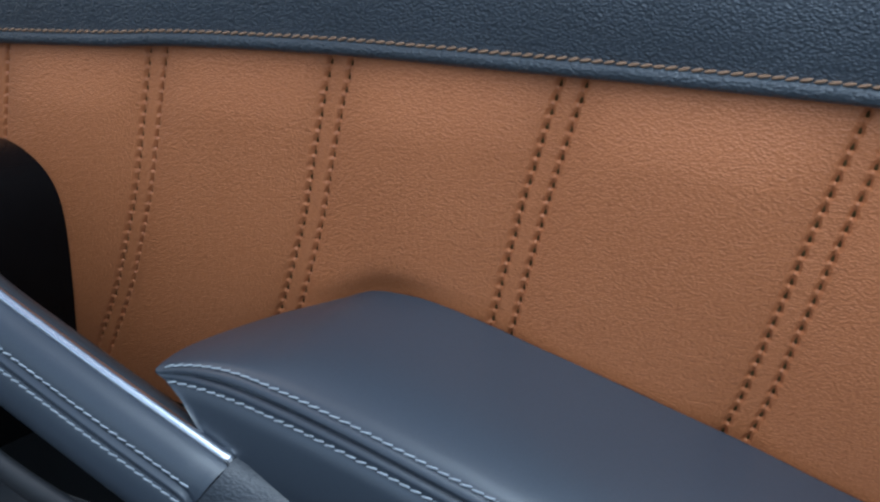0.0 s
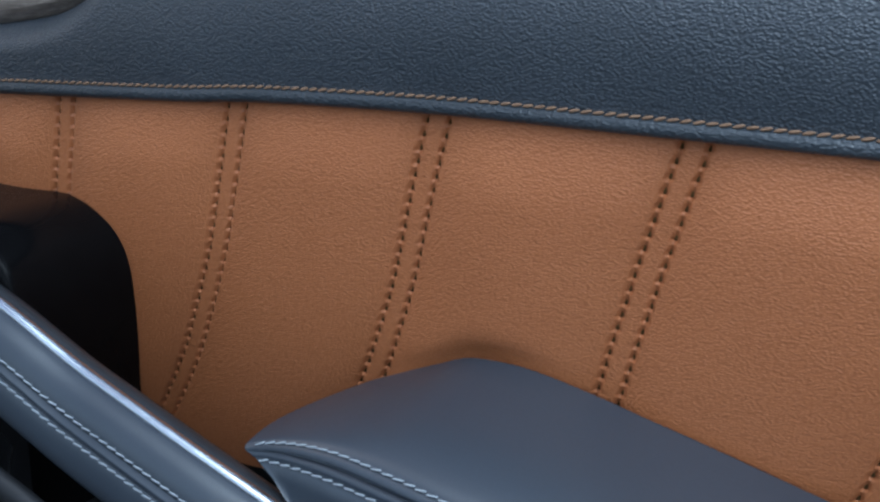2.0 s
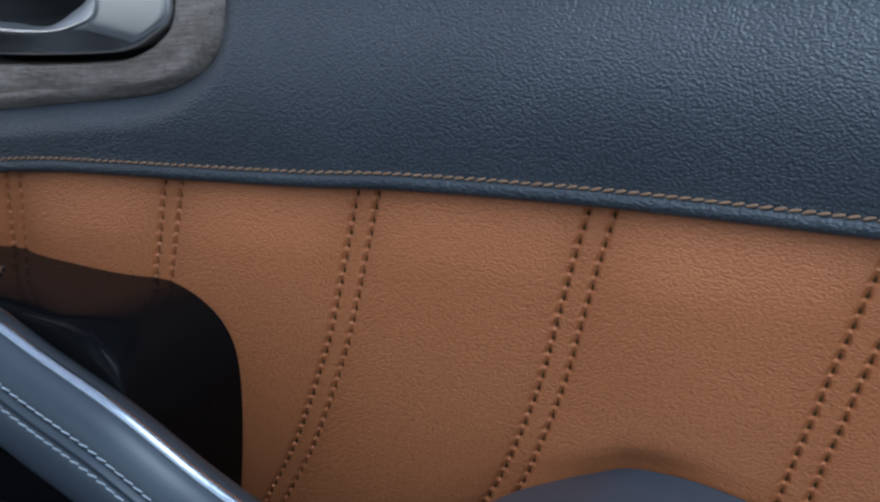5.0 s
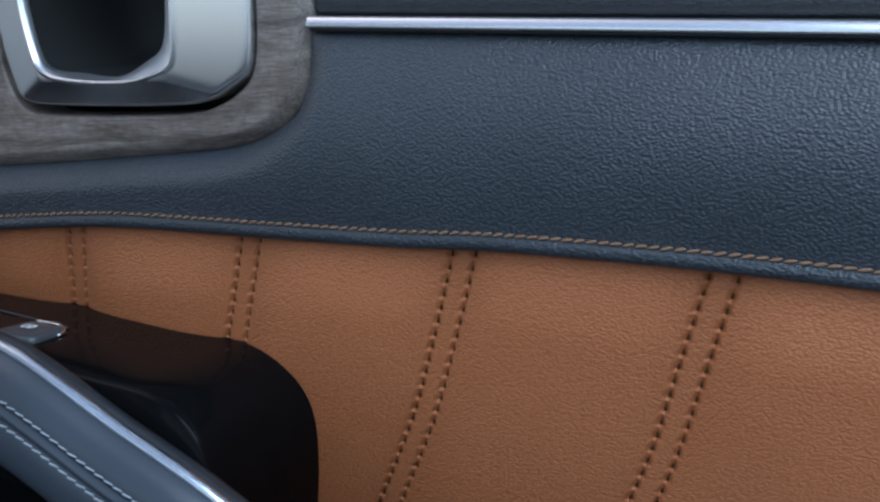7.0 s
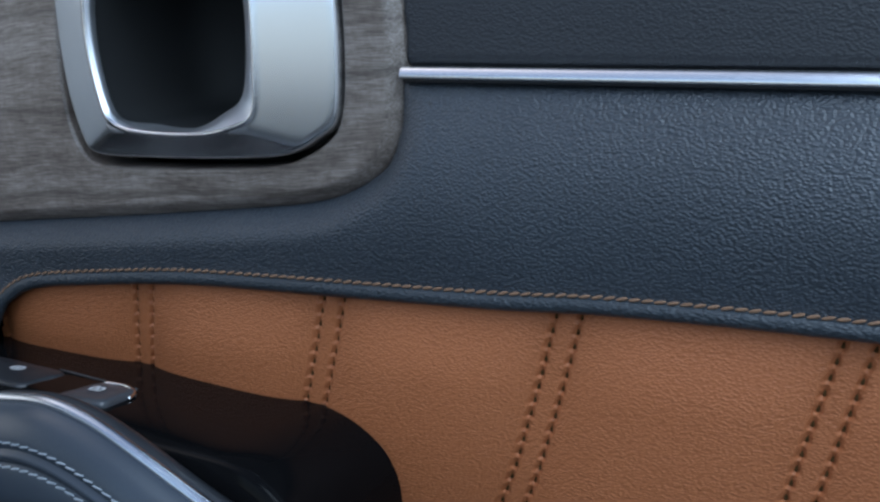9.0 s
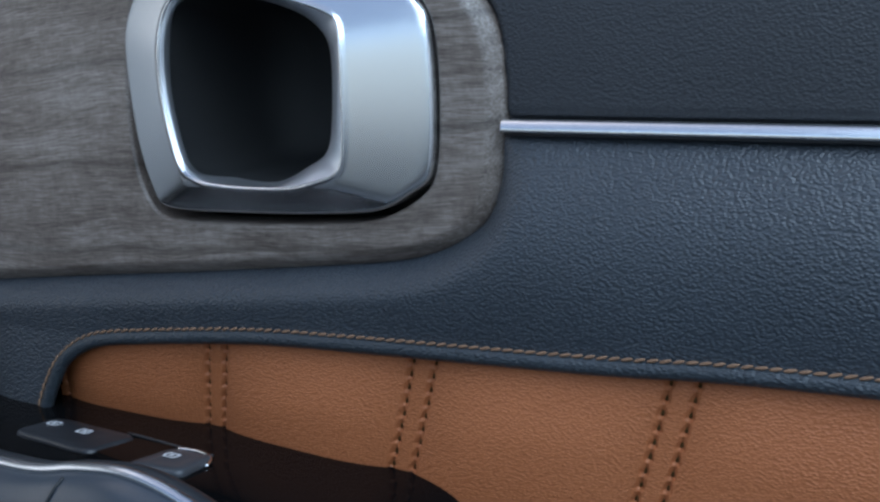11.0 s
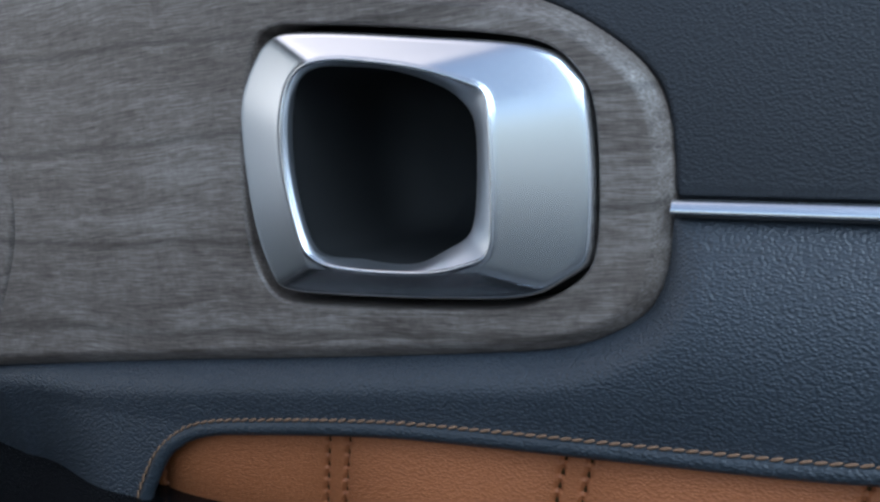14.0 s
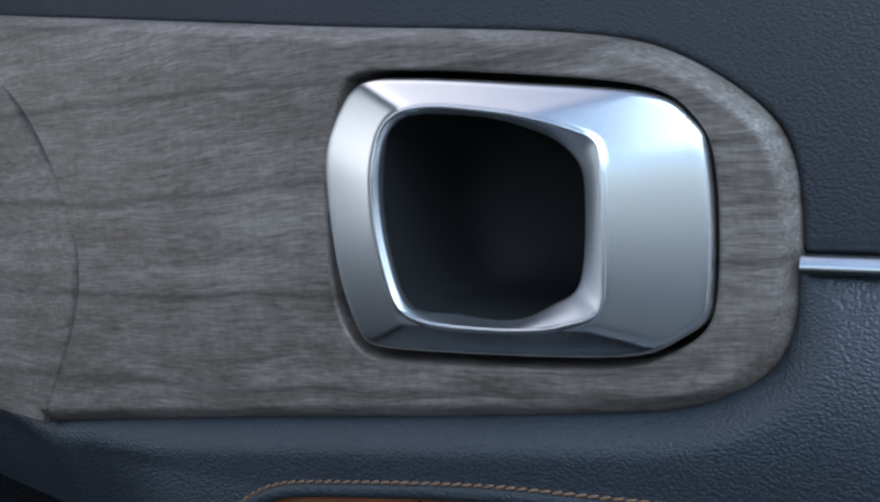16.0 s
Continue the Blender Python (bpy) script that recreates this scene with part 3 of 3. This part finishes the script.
# flat facets that meet in soft creases, each a plane through an edge of the rim and an edge of the outline
FACETS = [((-0.2772, 0.8275), (-0.2680, 0.8370), (-0.3012, 0.8260), (-0.2890, 0.8445)), ((-0.2788, 0.8040), (-0.2742, 0.7821), (-0.3026, 0.8203), (-0.2915, 0.7634)), ((-0.2594, 0.8386), (-0.2300, 0.8352), (-0.2866, 0.8468), (-0.2050, 0.8415)),
          ((-0.2170, 0.8330), (-0.1987, 0.8229), (-0.1877, 0.8393), (-0.1706, 0.8239)), ((-0.1987, 0.8180), (-0.1984, 0.7800), (-0.1700, 0.8200), (-0.1693, 0.7800)),
          ((-0.2221, 0.7684), (-0.2515, 0.7678), (-0.1950, 0.7615), (-0.2829, 0.7582))]
PLANES = [np.linalg.lstsq(np.array([(x, z, 1.0) for x, z in q]), np.array((-0.0062, -0.0062, 0.0, 0.0)), rcond=None)[0] for q in FACETS]


def facet_y(loop):
    h = np.stack([a * loop[:, 0] + b * loop[:, 1] + c for a, b, c in PLANES])
    top = h.max(0)
    dome = 0.35 * (loop[:, 0] + 0.235) ** 2 + 0.6 * (loop[:, 1] - 0.803) ** 2 - 0.0005
    return np.clip(top + 0.0007 * np.log(np.exp((h - top) / 0.0007).sum(0)), -0.0070, 0.0100) + dome


def facet_ring(loop, lift=0.0):
    return np.stack([loop[:, 0], facet_y(loop) + lift, loop[:, 1]], 1)


bez_in = inset(bez, 0.0016)
bez_y = facet_y(bez_in)
shape = [ring(inset(bez, 0.0006), 0.012), ring(bez, bez_y + 0.0034), ring(inset(bez, 0.0002), bez_y + 0.0018), ring(inset(bez, 0.0006), bez_y + 0.0009), ring(inset(bez, 0.0011), bez_y + 0.0003)]
for s in np.linspace(0.0, 1.0, 15):
    shape.append(facet_ring(bez_in * (1 - s) + rim * s))
rim_y = facet_y(rim)
shape += [ring(inset(rim, 0.0003), rim_y - 0.0005), ring(inset(rim, 0.0008), rim_y - 0.0008), ring(inset(rim, 0.0013), rim_y - 0.0006), ring(inset(rim, 0.0016), rim_y)]
v, f = sheet(shape, wrap=True)
part("frame", mesh_from("frame", v, f, SATIN), handle)
lip_out = inset(rim, 0.0016)
# towards the hinge side the lip narrows and the well begins right behind the rim
near = np.clip((-0.252 - rim[:, 0]) / 0.016, 0, 1)
near = near * near * (3 - 2 * near)
hol = hol * (1 - near[:, None]) + inset(rim, 0.0024) * near[:, None]
back = 0.0002 * (1 - near) - 0.0050 * near
lip = [ring(lip_out, rim_y)] + [ring(lip_out * (1 - s) + hol * s, rim_y + (back - rim_y) * s ** 1.3) for s in (0.2, 0.45, 0.7, 0.9)] + [ring(hol, back), ring(hol, back + 0.0028)]
v, f = sheet(lip, wrap=True)
part("inner_lip", mesh_from("inner_lip", v, f, LIP), handle, "bright chrome inner lip")
mid = np.array(centre) + np.array((-0.006, 0.0))
well = [ring(mid + (hol - mid) * k, np.minimum(y, back + y)) for k, y in ((1.012, 0.0008), (1.02, 0.012), (1.0, 0.030), (0.96, 0.048), (0.84, 0.060), (0.5, 0.065))]
v, f = sheet(well, wrap=True)
f.append(list(range(5 * N, 6 * N)))
part("finger_well", mesh_from("finger_well", v, f, WELL), handle, "dark plastic finger well")

# ---- armrest pad ----
zf = curve1([(-0.06, 0.607), (-0.0405, 0.6105), (-0.0322, 0.6126), (-0.0096, 0.6150), (0.015, 0.6128), (0.0436, 0.6085), (0.075, 0.6025), (0.13, 0.5905), (0.20, 0.5745), (0.34, 0.542)])
LEFT = spline([(-0.0405, -0.0560), (-0.0385, -0.0400), (-0.0345, -0.0270), (-0.0285, -0.0120), (-0.0225, -0.0015), (-0.0145, 0.0040), (-0.0050, 0.0080), (0.0040, 0.0100)], 0.0026)


def arm_z(x, y):
    w = np.clip((y + 0.0555) / 0.0715, 0, 1.15)
    return zf(x) * (1 - w) + zw(x) * w + 0.0018 * 4 * np.clip(w, 0, 1) * (1 - np.clip(w, 0, 1)) + 0.0036 * (1 - np.exp(-w / 0.13)) * (1 - np.clip(w, 0, 1))


def arm_front(x):
    return np.interp(x, [-0.0405, -0.037, -0.033, -0.028, -0.022, -0.014, 0.0, 0.03, 0.10, 0.34], [-0.0543, -0.0537, -0.0533, -0.0530, -0.0528, -0.0527, -0.0529, -0.0540, -0.0560, -0.060])


def arm_full(x):
    return 0.32 + 0.68 * (1 - (1 - np.clip((x + 0.0405) / 0.05, 0, 1)) ** 2.2)


ts = np.linspace(0, 1, 110) ** 1.5
rows = []
for t in ts:
    x = LEFT[:, 0] + (0.34 - LEFT[:, 0]) * t
    spread = (LEFT[:, 1] - LEFT[0, 1]) / (LEFT[-1, 1] - LEFT[0, 1])
    wall_y = max(LEFT[-1, 1], float(tan_y(0.72 - zw(x[-1]))) - 0.0022)
    y = arm_front(x[0]) * (1 - spread) + wall_y * spread
    z = arm_z(x, y)
    z[-3:] -= np.array((0.0005, 0.0020, 0.0120))
    full = float(arm_full(x[0]))
    close = min(1.0, max(0.0, (float(x[0]) + 0.0405) / 0.022))
    side = []
    for i, (dy, dz) in enumerate(((0.010, -0.060), (-0.0015, -0.045), (-0.0042, -0.028), (-0.0034, -0.0170), (-0.0026, -0.0115), (-0.0010, -0.0100), (-0.0018, -0.0084), (-0.0012, -0.0066),
                                  (0.0012, -0.0058), (0.0012, -0.0052), (-0.0016, -0.0044), (-0.0018, -0.0028), (-0.0004, -0.0012), (0.0006, -0.0008), (0.0012, 0.0002))):
        size = full + (1 - full) * (1.0, 0.8, 0.5, 0.25, 0.1)[i] if i < 5 else full
        slip = (0.064, 0.048, 0.032, 0.0190, 0.0108)[i] if i < 5 else 0.007 * ((14 - i) / 9) ** 2
        if i in (7, 8, 9):
            dy = dy * close - 0.0017 * (1 - close)
        side.append((x[0] + (1 - full) * slip, arm_front(x[0]) + dy * size, z[0] + dz * size))
    rows.append(side + [(a, b, c) for a, b, c in zip(x[1:], y[1:], z[1:])])
first = np.array(rows[0])
skirt = []
for dx, dz in ((0.062, -0.05), (0.044, -0.03), (0.023, -0.012), (0.0110, -0.005), (0.0035, -0.0015)):
    base = first.copy()
    k = np.clip((np.arange(len(base)) - 14) / 9.0, 0, 1)
    base[:, 0] += dx * k
    base[:, 2] += dz * k
    skirt.append(base)
v, f = sheet([r.tolist() for r in skirt] + rows)
armrest = thing("armrest", "soft black leather armrest with silver double stitching", "armrest")
arm_pad = part("pad", mesh_from("pad", v, f, SOFT), armrest)
grey_stitch = stitch_mesh("stitch", 0.0040, 0.00039, THREAD_GREY, ((-0.5, 0.35), (-0.4, 0.9), (-0.12, 0.95), (0.15, 1.05), (0.42, 1.0), (0.5, 0.5)))
xs = np.linspace(-0.0370, 0.16, 400)
up = np.stack([xs + 0.0010 * (1 - arm_full(xs)), arm_front(xs) - 0.0000, arm_z(xs, arm_front(xs)) + 0.0002], 1)
up = spline(up[::8], 0.0043)
sew(up, grey_stitch, arm_pad, tilt=11, normal=(0, -0.6, 0.8))
full = arm_full(xs)
dn = np.stack([xs + 0.0052 * (1 - full), arm_front(xs) - 0.0018, arm_z(xs, arm_front(xs)) - 0.0100 * full], 1)
dn = spline(dn[::8], 0.0043)
sew(dn, grey_stitch, arm_pad, tilt=11, normal=(0, -1, 0.2))

# ---- pull grip with chrome edge ----
GRIP = [(-0.003, -0.058, 0.5852), (-0.030, -0.059, 0.5960), (-0.057, -0.060, 0.6068), (-0.085, -0.0605, 0.6180), (-0.112, -0.061, 0.6292), (-0.145, -0.063, 0.6468), (-0.180, -0.064, 0.6608), (-0.207, -0.065, 0.6730),
        (-0.226, -0.065, 0.6797), (-0.245, -0.0655, 0.6832), (-0.2655, -0.066, 0.6816), (-0.285, -0.0665, 0.6780), (-0.31, -0.067, 0.6776), (-0.36, -0.067, 0.6780), (-0.48, -0.067, 0.676)]
grip_path = spline(GRIP, 0.004)
grip = thing("pull_grip", "black leather pull grip with chrome edge and silver stitching", "handle")


def along(path, profile):
    """A profile carried along a path; near x = 0 its lower edge is cut back at a slant."""
    return [[(x + 0.8 * min(dz, 0) * max(0.0, 1 - abs(x) / 0.016) * (dz > -0.03), y + dy, z + dz) for dy, dz in profile] for x, y, z in path]


FRONT = [(-0.0016, -0.0010), (-0.0040, -0.0018), (-0.0070, -0.0046), (-0.0092, -0.0085), (-0.0104, -0.0118), (-0.0106, -0.0130), (-0.0098, -0.0142), (-0.0098, -0.0150), (-0.0116, -0.0158),
         (-0.0120, -0.0170), (-0.0114, -0.0182), (-0.0102, -0.0188), (-0.0110, -0.0198), (-0.0118, -0.0215), (-0.0130, -0.029), (-0.0128, -0.0345), (-0.0105, -0.0375), (-0.003, -0.0385)]
v, f = sheet(along(grip_path, FRONT))
cover = part("cover", mesh_from("cover", v, f, SOFT), grip)
v, f = sheet(along(grip_path, [(0.012, -0.060), (0.0115, -0.012), (0.0105, -0.0030), (0.0085, 0.0000), (0.0060, 0.0010), (0.0035, 0.0006), (0.0014, -0.0006)]))
part("inner_face", mesh_from("inner_face", v, f, SWITCH), grip, "satin black inner face")
v, f = tube(grip_path, 0.0021, 0.0023, 14, normal=(0, -0.45, 0.9))
part("chrome_edge", mesh_from("chrome_edge", v, f, EDGE), grip, "bright chrome edge")
flat = grip_path[(grip_path[:, 0] > -0.272) & (grip_path[:, 0] < -0.012)]
for dy, dz in ((-0.0105, -0.0124), (-0.0114, -0.0206)):
    row = spline(flat[::4] + np.array([0, dy, dz]), 0.0042)
    sew(row, grey_stitch, cover, tilt=11, normal=(0, -0.95, 0.3))
k = int(np.argmin(np.abs(grip_path[:, 0] + 0.268)))
x, y, z = grip_path[k]
v, f = tube(spline([(x + 0.35 * dz, y + dy - 0.0002, z + dz) for dy, dz in FRONT[1:-2]], 0.001), 0.0004, 0.0006, 8)
part("cover_seam", mesh_from("cover_seam", v, f, DARK), grip, "dark seam across the leather cover")
base = thing("grip_base", "grained black plastic base below the armrest", "trim")
v, f = sheet(along(spline([(-0.0022, -0.0580, 0.5850), (0.03, -0.049, 0.5725), (0.08, -0.034, 0.548), (0.2, -0.030, 0.50)], 0.006),
             [(0.03, -0.03), (0.022, -0.004), (0.012, 0.0018), (0.0, 0.0016), (-0.0060, -0.0026), (-0.0100, -0.010), (-0.0118, -0.020), (-0.0125, -0.05), (-0.006, -0.09)]))
part("shell", mesh_from("shell", v, f, BASE_GRAIN), base)

# ---- gloss black switch console ----
console = thing("switch_console", "gloss black window switch console beside tan leather", "console")
OUT = spline([(-0.60, 0.6705), (-0.45, 0.6708), (-0.34, 0.6712), (-0.27, 0.6718), (-0.20, 0.6705), (-0.1745, 0.6692), (-0.1615, 0.6640), (-0.1535, 0.6560), (-0.1500, 0.6440), (-0.1515, 0.6250), (-0.1570, 0.600), (-0.166, 0.57), (-0.175, 0.53)], 0.003)
rows = [[(x, y, z - d) for x, z in OUT] for y, d in ((0.040, 0), (0.010, 0), (-0.02, 0), (-0.0500, 0), (-0.0525, 0.0006), (-0.0535, 0.002), (-0.0538, 0.02), (-0.0540, 0.08))]
v, f = sheet(rows)
part("panel", mesh_from("panel", v, f, PIANO), console)


def rocker(name, label, corners, z0, high, material):
    """A switch cap over four corners, with a rounded rim and a slightly hollow top."""
    c = np.array(corners, float)
    mid = c.mean(0)
    out = spline(np.concatenate([[p + (q - p) * s for s in (0.12, 0.5, 0.88)] for p, q in zip(c, np.roll(c, -1, 0))]), 0.0012, closed=True)
    rows = []
    for k, z in ((1.0, 0.0), (0.985, high * 0.6), (0.955, high * 0.9), (0.90, high), (0.5, high * 0.93), (0.05, high * 0.9)):
        rows.append([(*(mid + (p - mid) * k), z0 + z) for p in out])
    v, f = sheet(rows, wrap=True)
    f.append(list(range(len(v) - len(out), len(v))))
    ob = thing(name, label, "switch", "door switches")
    cap = part("cap", mesh_from("cap", v, f, material), ob)
    return ob, cap


lock, lock_cap = rocker("lock_switch", "dark lock switch pair with two white symbols", [(-0.3390, -0.0330), (-0.3360, -0.0125), (-0.2900, -0.0150), (-0.2945, -0.0370)], 0.6706, 0.0026, SWITCH)


def glyph(name, parent, x, y, z, bars):
    rows, faces = [], []
    for (x0, y0, x1, y1) in bars:
        k = len(rows)
        rows += [(x + x0, y + y0, z), (x + x1, y + y0, z), (x + x1, y + y1, z), (x + x0, y + y1, z)]
        faces.append((k, k + 1, k + 2, k + 3))
    part(name, mesh_from(name, rows, faces, WHITE, False), parent, "white symbol")


BARS = [tuple(1.25 * k for k in b) for b in [(-0.0022, -0.0018, 0.0022, -0.0011), (-0.0022, 0.0010, 0.0022, 0.0017), (-0.0026, -0.0011, -0.0017, 0.0010), (0.0016, -0.0011, 0.0025, 0.0010), (-0.0008, -0.0007, 0.0008, 0.0005)]]
glyph("symbol", lock_cap, -0.3300, -0.0200, 0.67345, BARS)
glyph("symbol", lock_cap, -0.3120, -0.0215, 0.67345, BARS)
window, window_cap = rocker("window_switch", "raised grey window switch with a chrome tip", [(-0.2720, -0.0410), (-0.2680, -0.0195), (-0.2480, -0.0195), (-0.2480, -0.0385)], 0.6700, 0.0040, SWITCH_PALE)
glyph("symbol", window_cap, -0.2618, -0.0272, 0.67425, BARS)
v, f = tube(spline([(-0.2660, -0.0197, 0.6736), (-0.2560, -0.0186, 0.6736), (-0.2490, -0.0212, 0.6730), (-0.2470, -0.0262, 0.6722)], 0.001), 0.0007, 0.0007, 8, normal=(0, 0, 1))
part("chrome_tip", mesh_from("chrome_tip", v, f, BRIGHT), window, "bright chrome tip")
v, f = tube(spline([(-0.2722, -0.0380, 0.6716), (-0.2690, -0.0408, 0.6716), (-0.2620, -0.0416, 0.6716), (-0.2545, -0.0412, 0.6716)], 0.001), 0.0006, 0.0006, 8, normal=(0, 0, 1))
part("chrome_lip", mesh_from("chrome_lip", v, f, BRIGHT), window, "thin chrome lip")

v, f = tube(spline([(-0.298, -0.0126, 0.6722), (-0.280, -0.0140, 0.6722), (-0.2520, -0.0168, 0.6722)], 0.004), 0.0005, 0.0006, 8, normal=(0, 0, 1))
rail_mesh = mesh_from("switch_rail", v, f, SWITCH)
v, f = sheet([[(x, y, 0.6712 + 0.0014 * k) for x, y in ((-0.2925, -0.0340), (-0.2890, -0.0165), (-0.2700, -0.0165), (-0.2725, -0.0375))] for k in (0.0, 1.0)], wrap=True)
f.append([4, 5, 6, 7])
part("switch_slot", mesh_from("switch_slot", v, f, PIANO, False), console, "black slot between the switches")
part("switch_rail", rail_mesh, console, "thin dark rail behind the switches")

# ---- door pocket below the grip ----
pocket = thing("door_pocket", "dark plastic door pocket below the pull grip", "pocket")
v, f = sheet([[(x, -0.040, 0.535), (x, -0.050, 0.52), (x, -0.055, 0.48), (x, -0.060, 0.32)] for x in np.linspace(-0.6, 0.42, 12)])
part("liner", mesh_from("liner", v, f, DARK), pocket)
v, f = tube(spline([(-0.40, -0.076, 0.605), (-0.20, -0.078, 0.598), (-0.0953, -0.0785, 0.5665), (-0.0694, -0.0785, 0.5595), (0.05, -0.078, 0.528)], 0.006), 0.004, 0.0055, 12)
part("rim", mesh_from("rim", v, f, DARK), pocket, "rounded dark pocket rim")
